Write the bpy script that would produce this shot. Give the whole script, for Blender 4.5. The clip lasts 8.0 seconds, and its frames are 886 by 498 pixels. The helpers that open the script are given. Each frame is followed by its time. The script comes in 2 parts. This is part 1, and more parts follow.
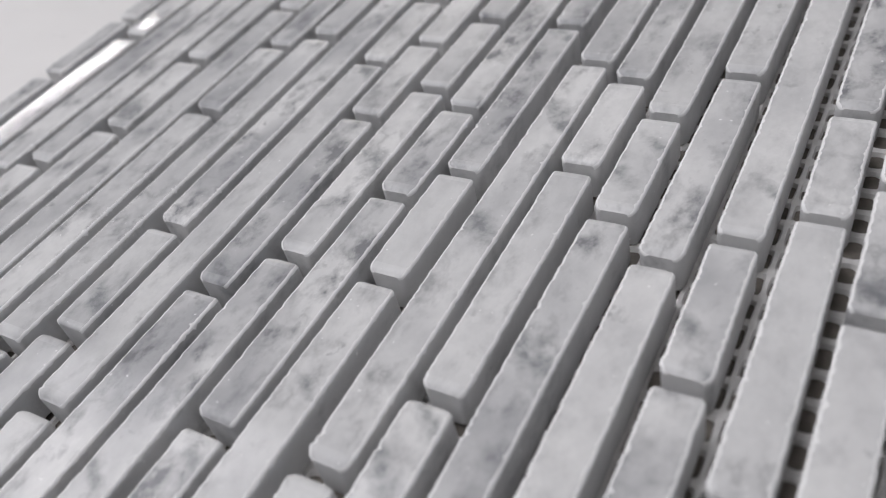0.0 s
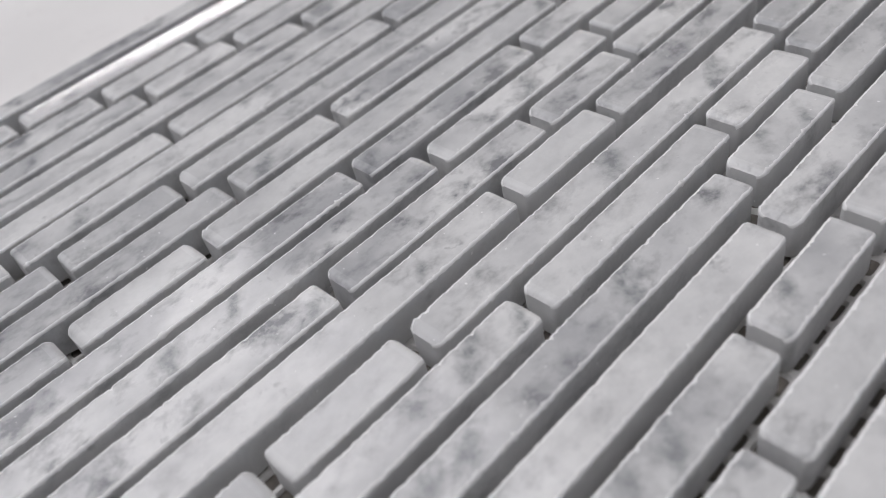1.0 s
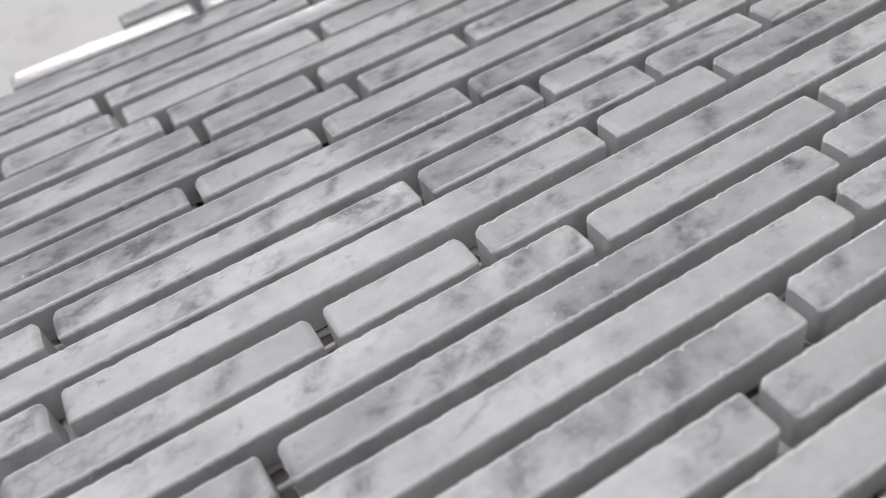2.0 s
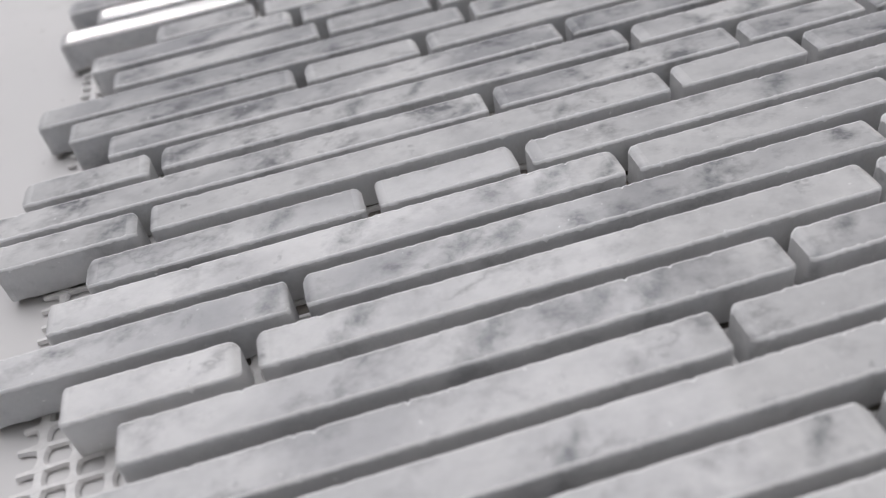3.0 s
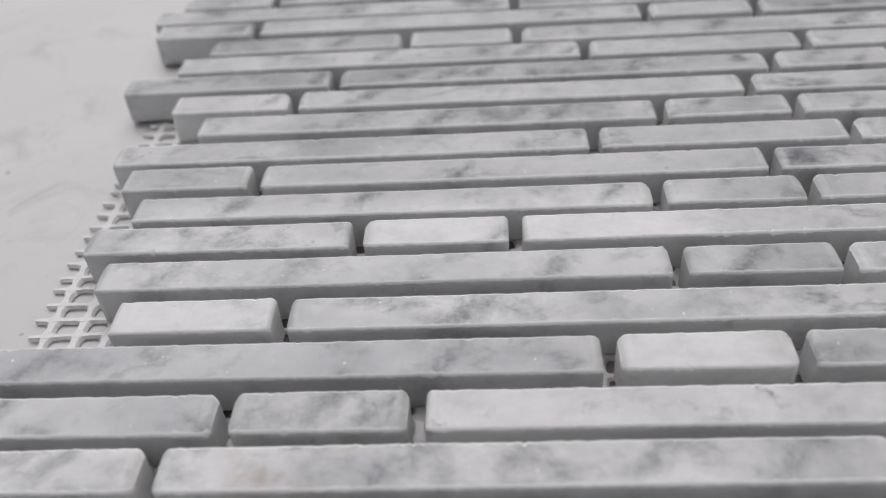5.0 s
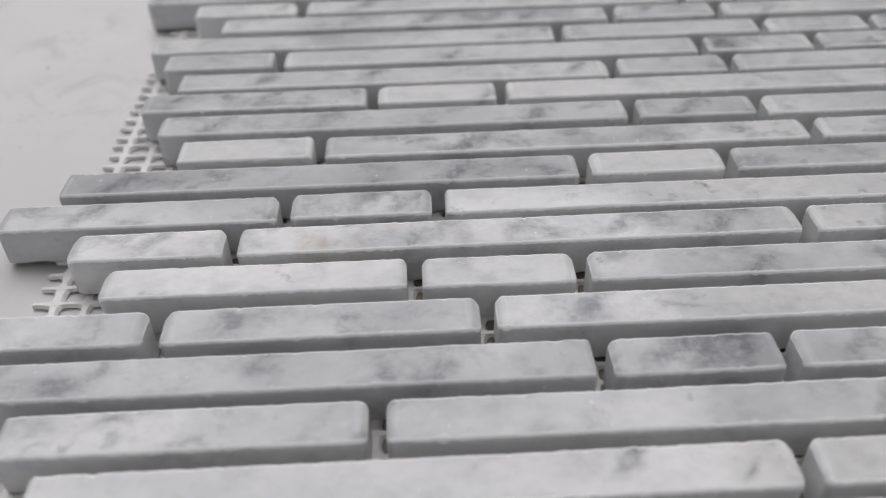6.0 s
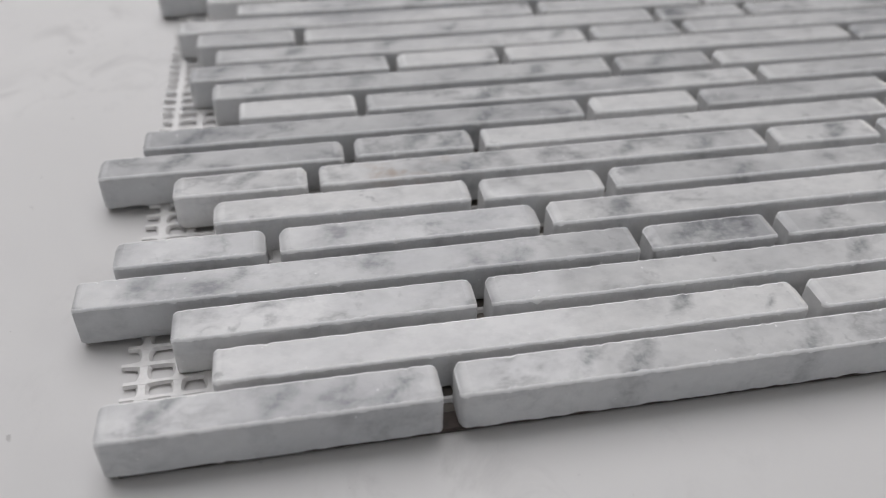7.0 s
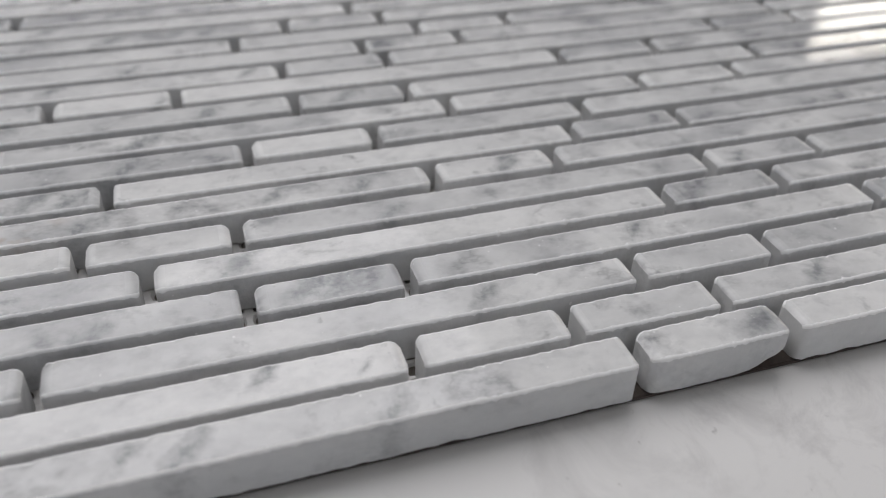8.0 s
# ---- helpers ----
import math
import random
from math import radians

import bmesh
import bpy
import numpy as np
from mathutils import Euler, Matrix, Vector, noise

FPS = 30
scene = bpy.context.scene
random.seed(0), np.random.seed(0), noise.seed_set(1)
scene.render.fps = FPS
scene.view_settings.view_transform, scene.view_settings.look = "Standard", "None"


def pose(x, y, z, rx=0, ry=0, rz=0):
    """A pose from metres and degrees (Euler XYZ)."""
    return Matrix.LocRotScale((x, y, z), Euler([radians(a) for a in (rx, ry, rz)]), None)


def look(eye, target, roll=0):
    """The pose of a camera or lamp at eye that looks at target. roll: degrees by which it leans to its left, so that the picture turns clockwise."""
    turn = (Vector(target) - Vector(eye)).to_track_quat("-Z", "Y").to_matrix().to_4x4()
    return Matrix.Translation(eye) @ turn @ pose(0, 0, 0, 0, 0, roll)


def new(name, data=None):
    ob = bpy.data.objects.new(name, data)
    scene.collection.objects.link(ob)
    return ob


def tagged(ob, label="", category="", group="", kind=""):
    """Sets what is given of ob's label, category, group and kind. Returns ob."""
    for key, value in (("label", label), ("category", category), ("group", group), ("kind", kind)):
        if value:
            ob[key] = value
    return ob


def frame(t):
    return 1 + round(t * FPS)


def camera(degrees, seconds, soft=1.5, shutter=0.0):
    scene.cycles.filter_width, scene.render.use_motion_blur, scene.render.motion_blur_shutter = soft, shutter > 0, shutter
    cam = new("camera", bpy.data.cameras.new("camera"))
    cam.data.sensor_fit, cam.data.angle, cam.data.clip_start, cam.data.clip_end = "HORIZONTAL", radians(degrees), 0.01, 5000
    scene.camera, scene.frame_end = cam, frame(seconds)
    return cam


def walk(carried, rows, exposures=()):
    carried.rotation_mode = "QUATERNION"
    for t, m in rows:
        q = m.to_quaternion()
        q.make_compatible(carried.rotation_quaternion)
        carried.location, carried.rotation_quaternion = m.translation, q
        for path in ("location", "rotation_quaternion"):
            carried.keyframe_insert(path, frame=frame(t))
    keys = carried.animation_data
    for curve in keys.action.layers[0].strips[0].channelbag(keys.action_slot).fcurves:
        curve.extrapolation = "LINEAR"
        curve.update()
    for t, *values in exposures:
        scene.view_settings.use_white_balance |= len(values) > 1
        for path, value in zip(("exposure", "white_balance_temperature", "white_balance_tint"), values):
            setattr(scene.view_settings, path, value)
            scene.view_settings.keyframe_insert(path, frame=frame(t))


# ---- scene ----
cam = camera(56.23, 8.0, 1.1)
# one lens, close focus
cam.data.dof.use_dof, cam.data.dof.focus_distance, cam.data.dof.aperture_fstop = True, 0.152, 14.0
PATH = [
    (0, (0.00175, -0.00113, 0.10681), (-0.46721, 0.57755, -0.56043), -15.69),
    (0.5, (0.00841, -0.00391, 0.10591), (-0.53158, 0.50394, -0.56528), -15.32),
    (1, (0.01459, -0.00805, 0.10884), (-0.58477, 0.42377, -0.56518), -14.62),
    (1.5, (0.02442, -0.00672, 0.10883), (-0.62583, 0.33578, -0.56931), -14.48),
    (3, (0.06327, 0.00496, 0.10442), (-0.67859, 0.08775, -0.56101), -11.52),
    (3.5, (0.08331, 0.01530, 0.10095), (-0.67644, 0.01506, -0.54926), -9.84),
    (4, (0.10614, 0.02927, 0.10332), (-0.65854, -0.04601, -0.53669), -8.40),
    (5.3, (0.16182, 0.02983, 0.10892), (-0.61040, -0.01898, -0.52455), -3.67),
    (5.5, (0.17275, 0.02675, 0.10727), (-0.60151, -0.00747, -0.52467), -3.27),
    (6, (0.19791, 0.01404, 0.10510), (-0.57786, 0.03623, -0.52552), -1.41),
    (6.5, (0.21878, -0.00587, 0.10781), (-0.55593, 0.08075, -0.51854), 0.03),
    (7, (0.23063, -0.02351, 0.10944), (-0.54091, 0.13111, -0.50766), 1.12),
    (7.5, (0.22895, 0.00543, 0.11066), (-0.54022, 0.21875, -0.49173), 1.41),
    (8, (0.22748, 0.03716, 0.10495), (-0.53773, 0.29840, -0.48344), 1.62),
]
walk(cam, [(t, look(eye, target, roll)) for t, eye, target, roll in PATH],
     exposures=[(0, -0.08, 6490, 12), (3.5, -0.17, 6490, 12), (5.5, -0.14, 6550, 11), (8, -0.13, 6550, 10)])

# ---- world and light ----
world = bpy.data.worlds.new("sky")
scene.world = world
world.use_nodes = True
sky = world.node_tree.nodes.new("ShaderNodeTexSky")
sky.sky_type, sky.sun_disc, sky.sun_elevation, sky.sun_rotation = "NISHITA", False, radians(35), radians(250)
world.node_tree.links.new(sky.outputs[0], world.node_tree.nodes["Background"].inputs[0])
world.node_tree.nodes["Background"].inputs[1].default_value = 0.08


def area(name, at, towards, wide, high, watts, colour):
    data = bpy.data.lights.new(name, "AREA")
    data.shape, data.size, data.size_y, data.energy, data.color = "RECTANGLE", wide, high, watts, colour
    lamp = new(name, data)
    lamp.matrix_world = look(at, towards)
    return lamp


WEST = -2.6  # the wall with the windows
area("window_light", (WEST - 0.02, 3.35, 0.92), (0, 3.35, 0.92), 1.30, 0.90, 21, (1, 0.94, 0.82))
# assumed panel, unseen: main soft light on the strip tops
area("assumed_panel_glow", (-1.35, -0.55, 1.862), (-1.35, -0.55, 0), 2.4, 2.8, 55, (0.99, 0.985, 1.015))
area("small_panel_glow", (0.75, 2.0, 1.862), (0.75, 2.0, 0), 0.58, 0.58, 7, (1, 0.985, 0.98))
# added fill from the east, unseen, to brighten the strips' near sides
area("added_east_fill", (2.62, 0.35, 1.02), (0, 0.35, 1.02), 2.1, 1.1, 6.5, (1, 0.985, 0.96))
# added lamp, standing in for the unseen source of the back rows' highlight
STAND_IN_STRIP = area("stand_in_glow", (-0.65, 0.14, 0.2075), (0, 0.14, 0.2075), 0.68, 0.006, 0.24, (1, 1, 0.99))
STAND_IN_STRIP.matrix_world = STAND_IN_STRIP.matrix_world @ pose(0, 0, 0, 0, 0, -4.2)


# ---- materials ----
def material(name, build):
    m = bpy.data.materials.new(name)
    m.use_nodes = True
    build(m.node_tree.nodes, m.node_tree.links, m.node_tree.nodes["Principled BSDF"])
    return m


def noise_node(nodes, links, vector, scale, detail=4.0, rough=0.55, distort=0.0):
    n = nodes.new("ShaderNodeTexNoise")
    n.inputs["Scale"].default_value, n.inputs["Detail"].default_value = scale, detail
    n.inputs["Roughness"].default_value, n.inputs["Distortion"].default_value = rough, distort
    links.new(vector, n.inputs["Vector"])
    return n.outputs["Fac"]


def ramp(nodes, links, value, stops):
    r = nodes.new("ShaderNodeValToRGB")
    r.color_ramp.elements[0].position, r.color_ramp.elements[0].color = stops[0][0], (*stops[0][1], 1)
    r.color_ramp.elements[1].position, r.color_ramp.elements[1].color = stops[-1][0], (*stops[-1][1], 1)
    for p, c in stops[1:-1]:
        r.color_ramp.elements.new(p).color = (*c, 1)
    links.new(value, r.inputs[0])
    return r.outputs[0]


def mixed(nodes, links, fac, a, b, mode="MIX"):
    m = nodes.new("ShaderNodeMix")
    m.data_type, m.blend_type = "RGBA", mode
    for value, slot in ((fac, m.inputs[0]), (a, m.inputs[6]), (b, m.inputs[7])):
        if isinstance(value, bpy.types.NodeSocket):
            links.new(value, slot)
        else:
            slot.default_value = value
    return m.outputs[2]


def maths(nodes, links, op, a, b):
    m = nodes.new("ShaderNodeMath")
    m.operation = op
    for value, slot in ((a, m.inputs[0]), (b, m.inputs[1])):
        if isinstance(value, bpy.types.NodeSocket):
            links.new(value, slot)
        else:
            slot.default_value = value
    return m.outputs[0]


def bump(nodes, links, height, strength, distance, bsdf):
    b = nodes.new("ShaderNodeBump")
    b.inputs["Strength"].default_value, b.inputs["Distance"].default_value = strength, distance
    links.new(height, b.inputs["Height"])
    links.new(b.outputs[0], bsdf.inputs["Normal"])


def grey(v, tint=0.0):
    return (v * (1 - tint), v, v * (1 + tint))


def marble(base, rough, vein, relief, glow):
    """White marble with grey clouds, smudges and thin veins, shifted from strip to strip."""
    def build(nodes, links, bsdf):
        co = nodes.new("ShaderNodeTexCoord").outputs["Object"]
        about = nodes.new("ShaderNodeObjectInfo")
        info = about.outputs["Random"]
        kinds = nodes.new("ShaderNodeSeparateColor")
        links.new(about.outputs["Color"], kinds.inputs[0])
        paleness, veined, rusty = kinds.outputs
        shift = nodes.new("ShaderNodeCombineXYZ")
        links.new(maths(nodes, links, "MULTIPLY", info, 7.0), shift.inputs[0])
        links.new(maths(nodes, links, "MULTIPLY", info, 13.0), shift.inputs[1])
        links.new(maths(nodes, links, "MULTIPLY", info, 3.0), shift.inputs[2])
        add = nodes.new("ShaderNodeVectorMath")
        add.operation = "ADD"
        links.new(co, add.inputs[0])
        links.new(shift.outputs[0], add.inputs[1])
        p = add.outputs[0]
        turn = nodes.new("ShaderNodeMapping")
        lean = nodes.new("ShaderNodeCombineXYZ")
        lean.inputs[0].default_value = 0.4
        links.new(maths(nodes, links, "MULTIPLY", info, 2.4), lean.inputs[2])
        links.new(lean.outputs[0], turn.inputs["Rotation"])
        turn.inputs["Scale"].default_value = (1.0, 0.72, 1.0)
        links.new(p, turn.inputs["Vector"])
        q = turn.outputs[0]
        fine = noise_node(nodes, links, p, 900, 3, 0.6)
        tone = ramp(nodes, links, paleness, [(0.0, grey(base * 0.74, 0.008)), (0.5, grey(base * 0.95, 0.002)), (1.0, grey(base * 1.12, -0.004))])
        cloud = ramp(nodes, links, noise_node(nodes, links, q, 55, 3, 0.5, 0.25), [(0.38, (0, 0, 0)), (0.68, (1, 1, 1))])
        c = mixed(nodes, links, maths(nodes, links, "MULTIPLY", maths(nodes, links, "MULTIPLY", cloud, veined), 1.0 * vein), tone, (0.42, 0.425, 0.44, 1))
        smudge = ramp(nodes, links, noise_node(nodes, links, q, 135, 6, 0.62, 0.1), [(0.5, (0, 0, 0)), (0.6, (0.35,) * 3), (0.7, (1, 1, 1))])
        c = mixed(nodes, links, maths(nodes, links, "MULTIPLY", maths(nodes, links, "MULTIPLY", smudge, veined), 1.1 * vein), c, (0.2, 0.205, 0.22, 1))
        spot = ramp(nodes, links, noise_node(nodes, links, p, 260, 3, 0.6, 0.2), [(0.61, (0, 0, 0)), (0.75, (1, 1, 1))])
        some = ramp(nodes, links, noise_node(nodes, links, p, 55, 2), [(0.45, (0, 0, 0)), (0.65, (1, 1, 1))])
        spot = mixed(nodes, links, 1.0, spot, some, "MULTIPLY")
        c = mixed(nodes, links, maths(nodes, links, "MULTIPLY", spot, 0.95 * vein), c, (0.27, 0.275, 0.285, 1))
        grain = ramp(nodes, links, noise_node(nodes, links, q, 420, 3, 0.6), [(0.4, (0, 0, 0)), (0.75, (1, 1, 1))])
        c = mixed(nodes, links, maths(nodes, links, "MULTIPLY", grain, 0.2 * vein), c, (0.3, 0.305, 0.315, 1))
        v1 = noise_node(nodes, links, q, 36, 6, 0.6, 0.1)
        line = maths(nodes, links, "ABSOLUTE", maths(nodes, links, "SUBTRACT", v1, 0.5), 0.0)
        line = ramp(nodes, links, line, [(0.0, (1, 1, 1)), (0.01, (0.5,) * 3), (0.035, (0, 0, 0))])
        where = ramp(nodes, links, noise_node(nodes, links, p, 60, 2), [(0.5, (0, 0, 0)), (0.62, (1, 1, 1))])
        line = mixed(nodes, links, 1.0, line, where, "MULTIPLY")
        c = mixed(nodes, links, maths(nodes, links, "MULTIPLY", line, 0.45 * vein), c, (0.18, 0.185, 0.195, 1))
        fleck = ramp(nodes, links, noise_node(nodes, links, p, 900, 1), [(0.765, (0, 0, 0)), (0.8, (1, 1, 1))])
        c = mixed(nodes, links, maths(nodes, links, "MULTIPLY", fleck, 0.7), c, (0.95, 0.95, 0.95, 1))
        at = nodes.new("ShaderNodeSeparateXYZ")
        links.new(co, at.inputs[0])
        ragged = maths(nodes, links, "SUBTRACT", noise_node(nodes, links, p, 330, 5, 0.65, 0.4), 0.5)
        mottled = ramp(nodes, links, noise_node(nodes, links, p, 520, 3, 0.6), [(0.3, (0.45,) * 3), (0.65, (1, 1, 1))])
        for slot in ("blot_a", "blot_b", "blot_c"):
            told = nodes.new("ShaderNodeAttribute")
            told.attribute_type, told.attribute_name = "OBJECT", slot
            spot_at = nodes.new("ShaderNodeSeparateXYZ")
            links.new(told.outputs["Vector"], spot_at.inputs[0])
            size = maths(nodes, links, "MAXIMUM", spot_at.outputs[2], 0.0001)
            dx = maths(nodes, links, "SUBTRACT", at.outputs[0], spot_at.outputs[1])
            dy = maths(nodes, links, "SUBTRACT", at.outputs[1], spot_at.outputs[0])
            lean_y = maths(nodes, links, "ADD", dy, maths(nodes, links, "MULTIPLY", dx, 0.7))
            u = maths(nodes, links, "DIVIDE", lean_y, maths(nodes, links, "MULTIPLY", size, 0.62))
            v = maths(nodes, links, "DIVIDE", dx, maths(nodes, links, "MULTIPLY", size, 1.15))
            far = maths(nodes, links, "SQRT", maths(nodes, links, "ADD", maths(nodes, links, "MULTIPLY", u, u), maths(nodes, links, "MULTIPLY", v, v)), 0.0)
            far = maths(nodes, links, "ADD", far, maths(nodes, links, "MULTIPLY", ragged, 3.0))
            mark = ramp(nodes, links, maths(nodes, links, "MULTIPLY", far, 0.5), [(0.1, (1, 1, 1)), (0.35, (0.5,) * 3), (0.75, (0, 0, 0))])
            mark = mixed(nodes, links, 1.0, mark, mottled, "MULTIPLY")
            told_of = maths(nodes, links, "GREATER_THAN", spot_at.outputs[2], 0.0002)
            c = mixed(nodes, links, maths(nodes, links, "MULTIPLY", maths(nodes, links, "MULTIPLY", mark, told_of), 0.82 * min(1.0, vein + 0.1)), c, (0.16, 0.174, 0.186, 1))
        band = ramp(nodes, links, maths(nodes, links, "MULTIPLY", at.outputs[1], 10.0), [(0.08, (0, 0, 0)), (0.18, (1, 1, 1)), (0.24, (0.5,) * 3), (0.34, (0, 0, 0))])
        rust = ramp(nodes, links, noise_node(nodes, links, q, 160, 4, 0.6, 0.3), [(0.48, (0, 0, 0)), (0.64, (1, 1, 1))])
        rust = maths(nodes, links, "MULTIPLY", mixed(nodes, links, 1.0, rust, band, "MULTIPLY"), rusty)
        c = mixed(nodes, links, maths(nodes, links, "MULTIPLY", rust, 0.85 * min(1.0, vein)), c, (0.36, 0.24, 0.16, 1))
        c = mixed(nodes, links, maths(nodes, links, "MULTIPLY", fine, 0.12), c, (0.9, 0.9, 0.9, 1))
        links.new(c, bsdf.inputs["Base Color"])
        r = nodes.new("ShaderNodeMapRange")
        r.inputs[3].default_value, r.inputs[4].default_value = rough - 0.02, rough + 0.05
        links.new(noise_node(nodes, links, p, 300, 3), r.inputs[0])
        links.new(r.outputs[0], bsdf.inputs["Roughness"])
        bsdf.inputs["Specular IOR Level"].default_value = 0.34
        bsdf.inputs["Subsurface Weight"].default_value = glow
        bsdf.inputs["Subsurface Radius"].default_value = (1.0, 1.0, 1.0)
        bsdf.inputs["Subsurface Scale"].default_value = 0.0016
        bump(nodes, links, fine, relief, 0.0002, bsdf)
    return build


MARBLE = material("honed_marble", marble(0.75, 0.05, 1.0, 0.02, 0.25))
SAWN = material("sawn_marble", marble(0.70, 0.55, 0.5, 0.5, 0.3))
WORN = material("worn_marble", marble(0.75, 0.3, 1.0, 0.15, 0.3))
# chipped stone is whiter; extra paleness paints the light its edges catch
CHIPPED_LIT = material("chipped_lit_marble", marble(0.91, 0.7, 0.1, 0.6, 0.4))


def table_paint(nodes, links, bsdf):
    p = nodes.new("ShaderNodeTexCoord").outputs["Object"]
    broad = ramp(nodes, links, noise_node(nodes, links, p, 9, 4, 0.55, 0.8), [(0.3, (0.70, 0.692, 0.688)), (0.7, (0.77, 0.762, 0.756))])
    scuff = ramp(nodes, links, noise_node(nodes, links, p, 60, 6, 0.7, 0.8), [(0.5, (0, 0, 0)), (0.75, (1, 1, 1))])
    where = ramp(nodes, links, noise_node(nodes, links, p, 14, 3), [(0.48, (0, 0, 0)), (0.64, (1, 1, 1))])
    scuff = mixed(nodes, links, 1.0, scuff, where, "MULTIPLY")
    c = mixed(nodes, links, maths(nodes, links, "MULTIPLY", scuff, 0.6), broad, (0.42, 0.41, 0.41, 1))
    speck = ramp(nodes, links, noise_node(nodes, links, p, 300, 2), [(0.73, (0, 0, 0)), (0.77, (1, 1, 1))])
    c = mixed(nodes, links, maths(nodes, links, "MULTIPLY", speck, 0.4), c, (0.25, 0.24, 0.23, 1))
    links.new(c, bsdf.inputs["Base Color"])
    bsdf.inputs["Roughness"].default_value = 0.6
    bsdf.inputs["Specular IOR Level"].default_value = 0.2
    bump(nodes, links, noise_node(nodes, links, p, 700, 3), 0.1, 0.0002, bsdf)


def plain(colour, rough, scale=40, spread=0.06):
    def build(nodes, links, bsdf):
        p = nodes.new("ShaderNodeTexCoord").outputs["Object"]
        low = tuple(c * (1 - spread) for c in colour)
        high = tuple(min(1, c * (1 + spread)) for c in colour)
        links.new(ramp(nodes, links, noise_node(nodes, links, p, scale, 5), [(0.3, low), (0.7, high)]), bsdf.inputs["Base Color"])
        bsdf.inputs["Roughness"].default_value = rough
        bump(nodes, links, noise_node(nodes, links, p, scale * 6, 3), 0.15, 0.001, bsdf)
    return build


TABLE = material("white_table_top", table_paint)
FIBRE = material("glass_fibre", plain((0.86, 0.85, 0.84), 0.3, 900, 0.06))
WALL = material("wall_paint", plain((0.22, 0.22, 0.22), 0.9, 3))
CEILING = material("ceiling_paint", plain((0.78, 0.78, 0.78), 0.9, 3))
FLOOR = material("floor_screed", plain((0.3, 0.29, 0.28), 0.6, 4, 0.15))
# dark brown-grey that paints the shade between and under the strips
JOINT_SHADE = material("joint_shade", plain((0.2, 0.18, 0.16), 0.7, 300, 0.3))
# colour of the contact shadow painted below the front row
FOOT_SHADE = material("foot_shade", plain((0.075, 0.058, 0.05), 0.7, 400, 0.3))
STEEL = material("table_leg_paint", plain((0.25, 0.25, 0.26), 0.5, 30))
DIFFUSER = material("lamp_housing", plain((0.8, 0.8, 0.8), 0.6, 30))


# ---- building helpers ----
def mesh_object(name, bm, mat, parent=None, label=""):
    me = bpy.data.meshes.new(name)
    bm.to_mesh(me)
    bm.free()
    for m in (mat if isinstance(mat, (list, tuple)) else (mat,)):
        me.materials.append(m)
    ob = new(name, me)
    ob.parent = parent
    if label:
        ob["label"] = label
    return ob


def add_box(bm, low, high, bevel=0.0):
    made = bmesh.ops.create_cube(bm, size=1.0)["verts"]
    for v in made:
        v.co = Vector([low[i] + (v.co[i] + 0.5) * (high[i] - low[i]) for i in range(3)])
    if bevel:
        edges = {e for v in made for e in v.link_edges}
        bmesh.ops.bevel(bm, geom=list(edges), offset=bevel, segments=2, affect="EDGES")


def boxes(name, spans, mat, parent=None, label="", bevel=0.0):
    bm = bmesh.new()
    for low, high in spans:
        add_box(bm, low, high, bevel)
    return mesh_object(name, bm, mat, parent, label)


# ---- the room ----
LOW, HIGH = -0.75, 1.9       # floor and ceiling, from the table top
EAST, SOUTH, NORTH = 2.6, -2.4, 4.2
tagged(boxes("floor", [((WEST - 0.2, SOUTH - 0.2, LOW - 0.1), (EAST + 0.2, NORTH + 0.2, LOW))], FLOOR), "plain grey screed floor of the room", "floor", kind="structure")
tagged(boxes("ceiling", [((WEST - 0.2, SOUTH - 0.2, HIGH), (EAST + 0.2, NORTH + 0.2, HIGH + 0.1))], CEILING), "plain white painted ceiling", "ceiling", kind="structure")
tagged(boxes("wall_south", [((WEST, SOUTH - 0.2, LOW), (EAST, SOUTH, HIGH))], WALL), "plain light grey painted wall", "wall", kind="structure")
tagged(boxes("wall_north", [((WEST, NORTH, LOW), (EAST, NORTH + 0.2, HIGH))], WALL), "plain light grey painted wall", "wall", kind="structure")


def pierced_wall(name, x0, x1, hole, label):
    """A wall along y with one window opening: hole gives y0, y1, z0, z1."""
    y0, y1, z0, z1 = hole
    south, north = SOUTH - 0.2, NORTH + 0.2
    spans = [((x0, south, LOW), (x1, y0, HIGH)), ((x0, y0, LOW), (x1, y1, z0)), ((x0, y0, z1), (x1, y1, HIGH)), ((x0, y1, LOW), (x1, north, HIGH))]
    tagged(boxes(name, spans, WALL), label, "wall", kind="structure")


pierced_wall("wall_west", WEST - 0.2, WEST, (2.7, 4.0, 0.47, 1.37), "grey painted wall with a window opening")
# the east opening is made up, to hold the fill light
pierced_wall("wall_east", EAST, EAST + 0.2, (-0.75, 1.45, 0.45, 1.59), "grey painted wall with a wide opening added for fill light")


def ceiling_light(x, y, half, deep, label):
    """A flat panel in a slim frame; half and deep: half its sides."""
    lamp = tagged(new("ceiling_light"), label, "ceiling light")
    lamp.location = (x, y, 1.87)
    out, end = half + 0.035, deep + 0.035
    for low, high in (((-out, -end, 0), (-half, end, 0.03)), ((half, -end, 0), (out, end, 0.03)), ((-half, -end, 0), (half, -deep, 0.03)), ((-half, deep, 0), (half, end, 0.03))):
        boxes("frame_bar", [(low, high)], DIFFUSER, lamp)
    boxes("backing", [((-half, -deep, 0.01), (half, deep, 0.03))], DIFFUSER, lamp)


# the large panel is an assumed lamp, added for soft overhead light
ceiling_light(-1.35, -0.55, 1.2, 1.4, "large white panel lamp assumed on the ceiling, out of view")
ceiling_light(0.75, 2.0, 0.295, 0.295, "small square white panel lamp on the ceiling")

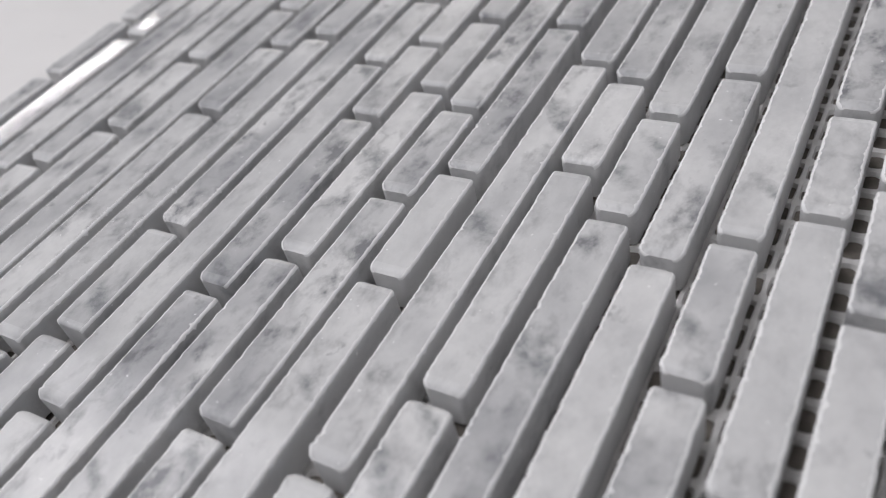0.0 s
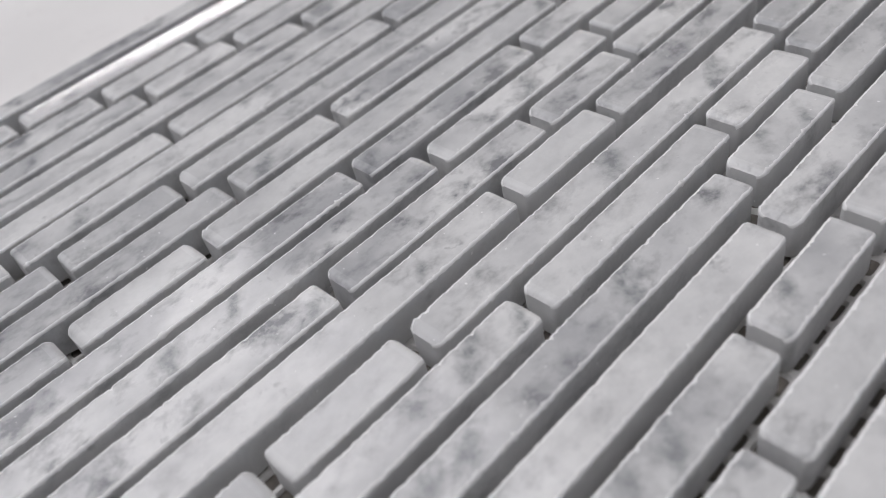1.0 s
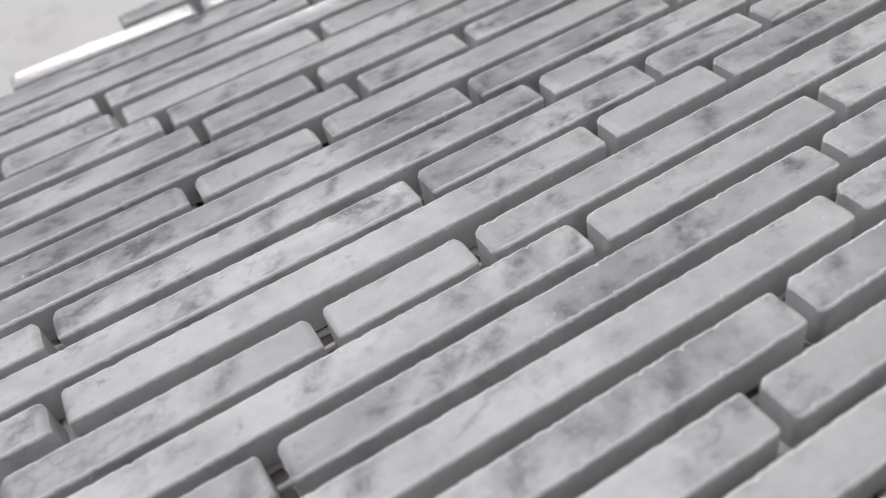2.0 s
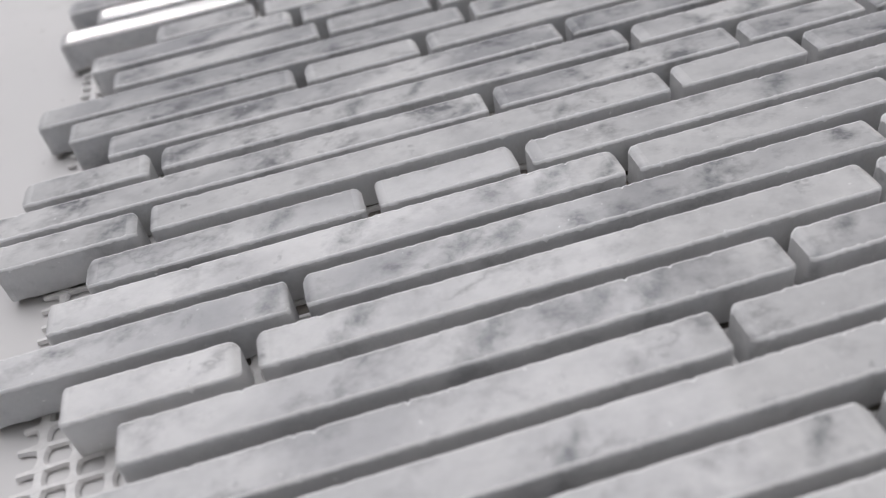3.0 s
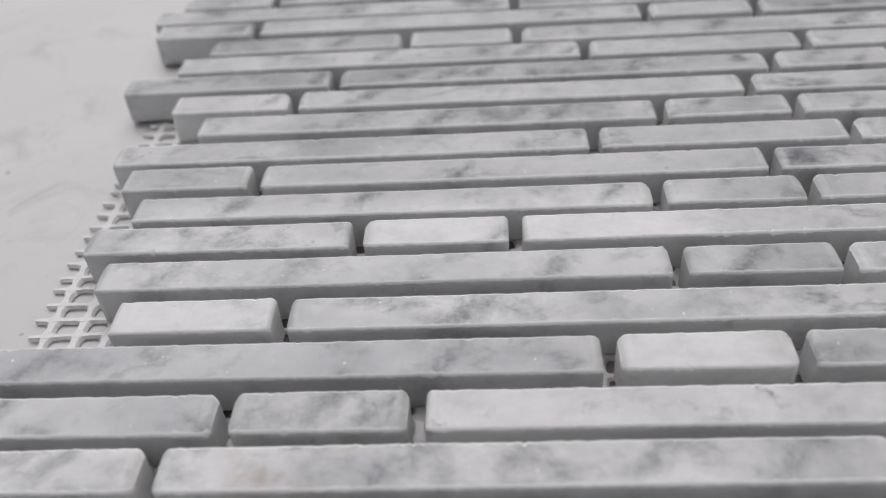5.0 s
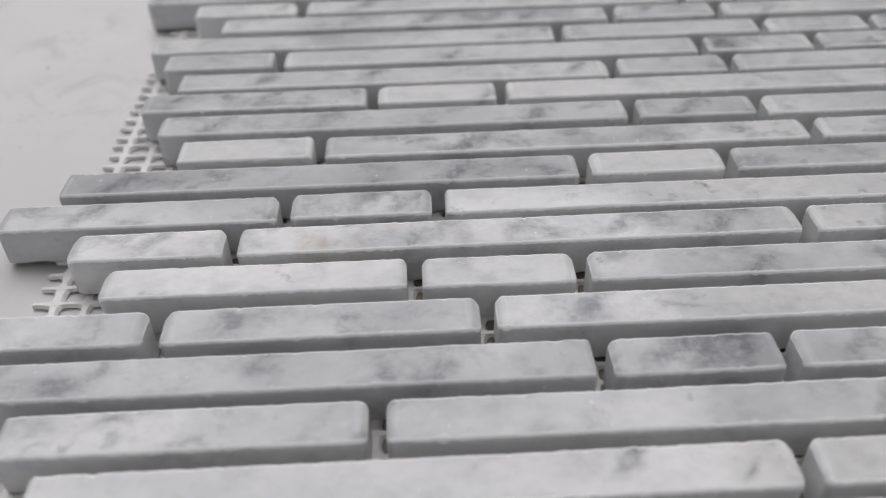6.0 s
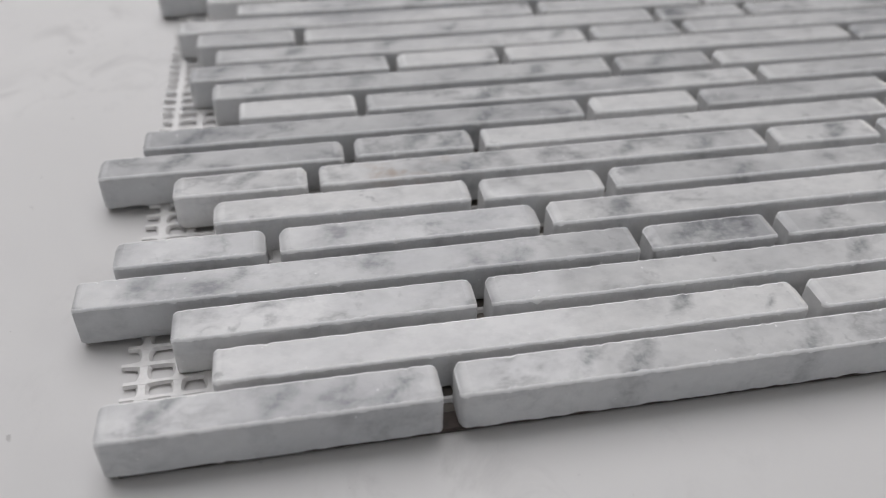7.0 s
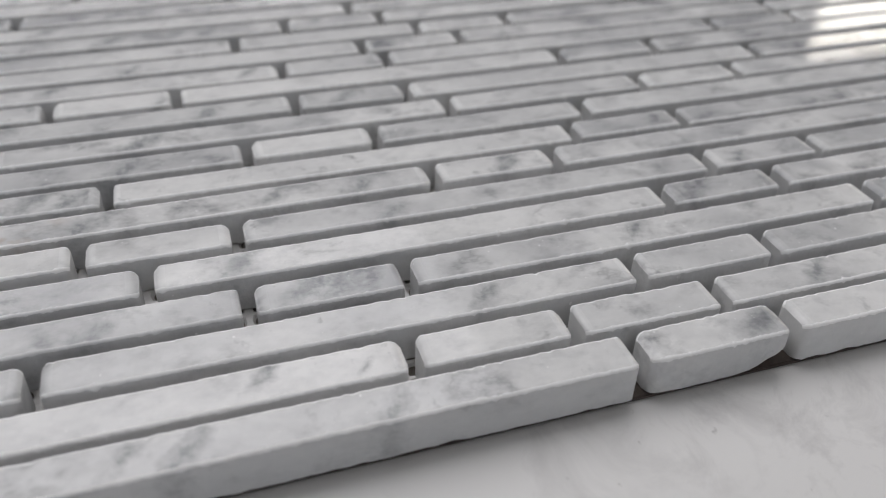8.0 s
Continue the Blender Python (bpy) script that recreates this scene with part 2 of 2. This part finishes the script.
# ---- the table ----
table = tagged(new("table"), "white scuffed work table under the mosaic sheet", "table")
table.location = (0, 0, LOW)
TOP_AT = 0.0006
boxes("tabletop", [((-1.02, -0.7, 0.72), (0.65, 0.8, 0.75 + TOP_AT))], TABLE, table, bevel=0.002)
for x in (-0.97, 0.6):
    for y in (-0.65, 0.75):
        boxes("leg", [((x - 0.025, y - 0.025, 0), (x + 0.025, y + 0.025, 0.72))], STEEL, table)

# ---- strip lamp added at the back of the table, for the back rows' highlight ----
stand_in_lamp = tagged(new("stand_in_lamp"), "slim white strip lamp on two posts on the table, added for the back rows' highlight", "lamp")
stand_in_lamp.location = (-0.662, 0.14, TOP_AT)
boxes("housing", [((-0.008, -0.345, -0.006), (0.008, 0.345, 0.006))], DIFFUSER, stand_in_lamp, bevel=0.002).matrix_basis = pose(0, 0, 0.2075 - TOP_AT, 4.2)
for y in (-0.25, 0.25):
    boxes("post", [((-0.005, y - 0.005, 0), (0.005, y + 0.005, 0.199 + y * 0.073))], STEEL, stand_in_lamp)
    boxes("foot", [((-0.03, y - 0.03, 0), (0.03, y + 0.03, 0.004))], STEEL, stand_in_lamp)

# ---- the mosaic sheet ----
STRIP_TOP, STRIP_FOOT, STRIP_WIDE, JOINT = 0.0100, 0.0015, 0.0078, 0.0027
LONG, MIDDLE, SHORT = 109.0, 55.8, 30.3
rng = np.random.default_rng(7)


def wobble(count, knots, size):
    """A smooth random line of that many values."""
    at = np.linspace(0, 1, max(2, knots))
    return np.interp(np.linspace(0, 1, count), at, rng.normal(0, size, len(at)))


def strip_mesh(length, wide, high, worn=0.0):
    """A sawn marble strip from y = 0 to length: crumbled top edges, rounded ends, a foot at z = 0."""
    ends = [rng.uniform(0.9, 1.9) * 1e-3, rng.uniform(0.9, 1.9) * 1e-3]
    near = [0, 0.1, 0.3, 0.5, 0.7, 0.85, 1.0]
    body = np.linspace(ends[0], length - ends[1], max(4, int(length / 0.0005)))
    ys = [ends[0] * (1 - math.cos(a * math.pi / 2)) for a in near[:-1]] + list(body) + [length - ends[1] * (1 - math.cos(a * math.pi / 2)) for a in near[-2::-1]]
    n = len(ys)
    knots = int(length / 0.0007)
    chips = []
    for _ in range(2):
        c = 0.00036 + np.abs(wobble(n, knots, 0.00013)) + np.clip(wobble(n, knots, 0.00036) - 0.00048, 0, 0.0006)
        chips.append(np.clip(c, 0.0002, 0.0012))
    bow = [wobble(n, 4, 0.00006), wobble(n, 4, 0.00006)]
    jag = [wobble(n, knots, 0.00006), wobble(n, knots, 0.00006)]
    ragged = np.abs(wobble(n, int(length / 0.002), 0.00022))
    verts, faces, slots, smooth = [], [], [], []
    for i, y in enumerate(ys):
        cut, drop = 0.0, 0.0
        for r, s in ((ends[0], y), (ends[1], length - y)):
            if s < r:
                k = r - math.sqrt(max(0.0, r * r - (r - s) ** 2))
                cut, drop = max(cut, k * 0.85), max(drop, min(k, 0.0009) * 0.75)
        w0, w1, h = wide / 2 - cut + bow[0][i], wide / 2 - cut + bow[1][i], high - drop
        a, b = chips[0][i], chips[1][i]
        foot, j0, j1 = ragged[i], w0 + jag[0][i], w1 + jag[1][i]
        if worn and length - y < 0.010:
            foot += worn * (1 - (length - y) / 0.010) ** 1.6
        ring = [(-w0 + 0.0005, foot * 0.6), (-w0, foot * 0.6 + 0.0004), (-w0, h * 0.91), (-j0, h - a * 0.8), (-j0 + a * 0.45, h - a * 0.16), (-j0 + a * 1.1, h), (-w0 * 0.4, h + 0.000003), (w1 * 0.4, h + 0.000003),
                (j1 - b * 1.1, h), (j1 - b * 0.45, h - b * 0.2), (j1, h - b * 1.2), (w1, h * 0.84), (w1, foot + 0.0004), (w1 - 0.0005, foot)]
        verts += [(x, y, z) for x, z in ring]
    m = len(ring)
    for i in range(n - 1):
        rim = i < len(near) or i >= n - 1 - len(near)
        for k in range(m):
            k2 = (k + 1) % m
            faces.append((i * m + k, i * m + k2, (i + 1) * m + k2, (i + 1) * m + k))
            smooth.append(rim or k in (9, 10))
            # slot 3 paints shade on the foot edges and the underside
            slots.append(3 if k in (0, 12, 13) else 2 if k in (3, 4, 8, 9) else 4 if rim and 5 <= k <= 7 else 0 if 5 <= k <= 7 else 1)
    faces.append(tuple(range(m - 1, -1, -1)))
    faces.append(tuple((n - 1) * m + k for k in range(m)))
    slots += [1, 1]
    smooth += [False, False]
    me = bpy.data.meshes.new("strip")
    me.from_pydata(verts, [], faces)
    for mat in (MARBLE, SAWN, CHIPPED_LIT, JOINT_SHADE, WORN):
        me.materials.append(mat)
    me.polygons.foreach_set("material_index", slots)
    me.polygons.foreach_set("use_smooth", smooth)
    bm = bmesh.new()
    bm.from_mesh(me)
    bmesh.ops.recalc_face_normals(bm, faces=bm.faces)
    bm.to_mesh(me)
    bm.free()
    return me


sheet = tagged(new("mosaic_sheet"), "sheet of grey-veined white marble strips on fibre mesh", "mosaic sheet")

# the backing mesh: flat strands across the rows, thin ones along them
def strand_mesh(length, wide, high, seed, first, step):
    """A flattened strand along y with a slight wander, webbed with glue where it crosses others, from first on at every step."""
    dice = np.random.default_rng(seed)
    n = max(8, int(length / 0.0006))
    at = np.linspace(0, length, n)
    drift = np.interp(at, np.linspace(0, length, 14), dice.normal(0, 0.00018, 14))
    swell = 1 + np.interp(at, np.linspace(0, length, n // 4), dice.normal(0, 0.12, n // 4))
    swell += 0.95 * np.clip(1 - np.abs((at - first + step / 2) % step - step / 2) / 0.0017, 0, 1) ** 1.6
    verts, faces = [], []
    for i in range(n):
        w = wide / 2 * swell[i]
        verts += [(drift[i] - w, at[i], high * 0.15), (drift[i] - w * 0.55, at[i], high), (drift[i] + w * 0.55, at[i], high), (drift[i] + w, at[i], high * 0.15), (drift[i], at[i], 0)]
    for i in range(n - 1):
        for k in range(5):
            k2 = (k + 1) % 5
            faces.append((i * 5 + k, i * 5 + 5 + k, i * 5 + 5 + k2, i * 5 + k2))
    faces += [(0, 1, 2, 3, 4), tuple((n - 1) * 5 + k for k in (4, 3, 2, 1, 0))]
    me = bpy.data.meshes.new("strand")
    me.from_pydata(verts, [], faces)
    me.materials.append(FIBRE)
    me.update()
    return me


FRONT, BACK, LEFT, RIGHT = 0.1395, -0.2095, -0.0585, 0.300
backing = new("backing_mesh")
backing.parent = sheet
backing["label"] = "white glued fibre mesh under the strips"
across = [strand_mesh(FRONT - BACK, 0.0021, 0.0009, s, (FRONT - BACK - 0.0015) % 0.0042, 0.0042) for s in range(4)]
along = [strand_mesh(RIGHT - LEFT, 0.0013, 0.0008, 10 + s, 0.0034, 0.0060) for s in range(4)]
y = LEFT + 0.0034
i = 0
while y < RIGHT:
    ob = new("strand", across[i % 4])
    ob.parent = backing
    ob.matrix_basis = pose(FRONT, y + random.uniform(-0.0003, 0.0003), TOP_AT + 0.0002, 0, 0, 90)
    y, i = y + 0.0060, i + 1
x = BACK + 0.0015
while x < FRONT:
    ob = new("strand", along[i % 4])
    ob.parent = backing
    ob.matrix_basis = pose(x + random.uniform(-0.0002, 0.0002), LEFT + random.uniform(-0.0004, 0.0004), TOP_AT + 0.00035)
    x, i = x + 0.0042, i + 1

# dark layer under the mesh, seen only in the joints, painting their shade
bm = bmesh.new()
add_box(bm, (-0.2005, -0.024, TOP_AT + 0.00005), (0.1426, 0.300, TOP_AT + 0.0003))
mesh_object("glue_layer", bm, JOINT_SHADE, sheet, "thin brown-grey layer painting the shade in the joints")
# dark bar in place of the contact shadow along the front row's foot
bm = bmesh.new()
add_box(bm, (0.1395, -0.0570, TOP_AT + 0.00005), (0.1434, 0.300, STRIP_FOOT + 0.0001), 0.0002)
mesh_object("glue_bead", bm, FOOT_SHADE, sheet, "dark brown bar painting the contact shadow under the front row")

# the strips, row by row
def course(far, *strips, tilt=0.0):
    """One row: its far edge in mm, then for each strip its start along the row in mm, its paleness, its veining, its rust and its
    dark blots (mm along, mm across, mm wide); all but the start may be left out."""
    blots = {one[0]: one[-1] for one in strips if isinstance(one[-1], list)}
    strips = [one[:-1] if isinstance(one[-1], list) else one for one in strips]
    strips = [(*one, *(None, None, 0.0)[len(one) - 1:]) for one in strips]
    last = [one[0] for one in strips]
    while last[-1] < 300:
        step = last[-1] - last[-2] if len(last) > 1 else SHORT
        last.append(last[-1] + (LONG if step < 80 else SHORT if rng.random() < 0.65 else MIDDLE))
    strips += [(a, None, None, 0.0) for a in last[len(strips):]]
    for (a, pale, veins, rust), (b, *_) in zip(strips, strips[1:]):
        worn = 0.0045 if (far, a) == (136.4, 103.4) else 0.0
        me = strip_mesh((b - a) / 1000 - JOINT, STRIP_WIDE + rng.uniform(-0.0002, 0.0002), STRIP_TOP - STRIP_FOOT + rng.uniform(-0.00015, 0.00015), worn)
        ob = new("strip", me)
        ob.parent = sheet
        ob.matrix_basis = pose(far / 1000 - 0.0002 + STRIP_WIDE / 2 + rng.uniform(-0.0001, 0.0001), a / 1000, STRIP_FOOT, 0, tilt + rng.uniform(-0.2, 0.2), rng.uniform(-0.15, 0.15))
        if pale is None:
            pale, veins = rng.uniform(0.3, 0.7), rng.uniform(0.5, 1.4)
        ob.color = (pale, veins, rust, 1)
        for slot, (along_mm, across_mm, size_mm) in zip(("blot_a", "blot_b", "blot_c"), blots.get(a, ())):
            ob[slot] = (along_mm / 1000, across_mm / 1000, size_mm / 1000)


course(136.4, (-58.8, 0.55, 0.8, [(46, 1, 4), (28, -1, 4), (10, -2, 3)]), (-2.7, 0.65, 0.45, [(23, -1, 3), (31, 1, 4), (62, 2, 4)]), (103.4, 0.7, 0.8, [(25, -2, 4)]), (133.5, 0.9, 0.3))
course(126.6, (-41.7, 0.85, 0.35, [(99, 1, 1.5), (83, -2, 3)]), (66.8, 0.75, 0.4), (95.9, 0.6, 0.6), (125.6, 0.75, 0.6, [(21, -1, 4)]))
course(115.9, (-48.9, 0.7, 0.7), (7.4, 0.66, 0.55, [(75, 0, 3)]), (114.3, 0.6, 0.5), (143.9,))
course(105.4, (-66.6, 0.3, 0.9, [(81, 3, 5), (12, -2, 4), (55, -3, 3)]), (42.5, 0.35, 1.5, [(10, -2, 5), (16, -2, 5)]), (72, 0.6, 0.7, [(48, -2, 4)]), (177.9,))
course(94.2, (-60.9, 0.55, 0.7), (-29.8, 0.55, 0.8), (25.5, 0.75, 0.5, [(16, -1, 5)]), (133.1,), (161.9,))
course(83.3, (-42.7, 0.85, 0.3), (13.4, 0.7, 0.5), (43.1, 0.5, 0.6, [(29, 3, 4)]), (150.5, [(6, 2, 4)]), (179.7,))
course(72.4, (-51.4, 0.9, 0.45, [(16, -2, 3)]), (-20.4, 0.75, 0.7, 1, [(33, 2, 5), (72, -1, 4), (89, 1, 5)]), (87.4, 0.8, 0.4, [(16, 1, 5)]), (116.8,))
course(62.2, (-67.8, 0.45, 0.8, [(18, -2, 4)]), (-11.6, 0.4, 0.5, [(22, 1, 5), (15, -2, 5)]), (18.5, 0.75, 0.3), (126.1,), (155.8,))
course(51, (-59.3, 0.25, 0.8, [(79, 2, 5), (11, 1, 5)]), (49.1, 0.8, 0.15), (79.4, 0.45, 0.6), (134.3,))
course(40.4, (-37.8, 0.8, 0.1), (-6.4, 0.7, 0.8, [(33, 0, 6), (27, 3, 5)]), (101.4, 0.6, 0.6), (156.6,), (186.6,))
course(29.4, (-44.5, 0.3, 0.9, [(13, 0, 4), (39, -2, 4), (85, 1, 5)]), (63.9, 0.25, 0.5, [(11, 1, 4)]), (93.3, 0.6, 0.5), (200.1,))
course(18.5, (-50.7, 0.5, 0.8, [(8, -1, 3)]), (4.6, 0.9, 0.2, [(25, 3, 3)]), (35.2, 0.8, 0.4), (142.4,), (172.7,))
course(8.3, (-44.3, 0.65, 0.6, [(98, -1, 3), (48, -2, 4), (21, 0, 4)]), (63.9, 0.4, 0.6), (93.4, 0.55, 0.6), (200.3,))
course(-2.3, (-49.8, 0.4, 0.5), (-19.6, 0.65, 0.5, [(42, 2, 3)]), (88.9, 0.6, 0.9, [(3, 1, 3)]), (118.8,))
course(-12.7, (-55.5, 0.6, 0.7), (53.6, 0.55, 0.3), (108.5, 0.6, 0.6), (137.8,))
course(-23.9, (-38.8, 0.55, 0.8, [(84, 0, 5), (57, 0, 6), (75, -1, 4)]), (69.8, 0.85, 0.9, [(1, 3, 2), (9, -2, 3)]), (99.8, 0.6, 0.4, [(11, 3, 3)]))
course(-34.6, (-48, 0.85, 0.3), (-16.8, 0.6, 0.4, [(17, -1, 5)]), (92, 0.55, 0.9), (146.5,))
course(-45.3, (-63.8, 0.35, 1, [(51, -1, 3)]), (-7.9, 0.5, 1.1, [(73, 1, 6), (36, 0, 5), (28, -1, 5)]), (100.4, 0.5, 0.6, [(19, 2, 3), (10, -3, 4)]), (130.2,))
course(-55.9, (-52.6, 0.7, 0.7, [(103, 1, 3), (93, -1, 4), (55, -1, 4)]), (55.9, 0.5, 0.5), (111.4, 0.65, 0.9), (141.2,))
course(-65.8, (-46.5, 0.4, 0.8, [(36, 0, 4)]), (8.7, 0.45, 0.3), (38.8, 0.6, 0.8, [(89, -2, 4), (51, 0, 5), (82, 3, 3)]), (146.2,))
course(-77.4, (-65, 0.6, 0.6, [(24, 0, 5)]), (-34.8, 0.55, 0.5, [(84, 1, 2)]), (74.6, 0.5, 0.3), (104.7, [(50, 1, 4)]), (159.9,))
course(-87.2, (-68.1, [(101, 1, 3)]), (38.8,), (94.9,), (124.3,))
course(-97.8, (-62.4,), (-32.9, [(56, 0, 3), (42, 1, 5)]), (74.7, [(27, 1, 5)]), (129.9,), (160.2,))
course(-108.4, (-45,), (62.9, [(3, 0, 3)]), (117.1,), (147.4,))
course(-118.5, (-54.5,), (1.1,), (31.2, [(101, 1, 4)]), (137.4,))
course(-128.9, (-62.9,), (45, [(7, 1, 4)]), (74.3,))
course(-139.9, (-45.6,), (9.6,), (39.1,), (146.5,))
course(-150.4, (-51.8,), (3.9, [(14, 2, 4)]), (110.6,), (140,))
course(-160.3, (-34.9,), (-5.2,), (48.9,), tilt=0.8)
course(-171.4, (-61.9,), (-7.1,), (99, [(5, 2, 6)]), (130,), tilt=-1.2)
course(-182, (-52.5, [(74, 0, 4)]), (54.7,), (82.9,), tilt=-0.5)
course(-192.5, (-61.5,), (47.5, [(56, -2, 5)]), tilt=1.0)
course(-203, (-27.5,), (28.4,), (137.6,))
course(-213.6, (6,), (115,), tilt=-1.5)
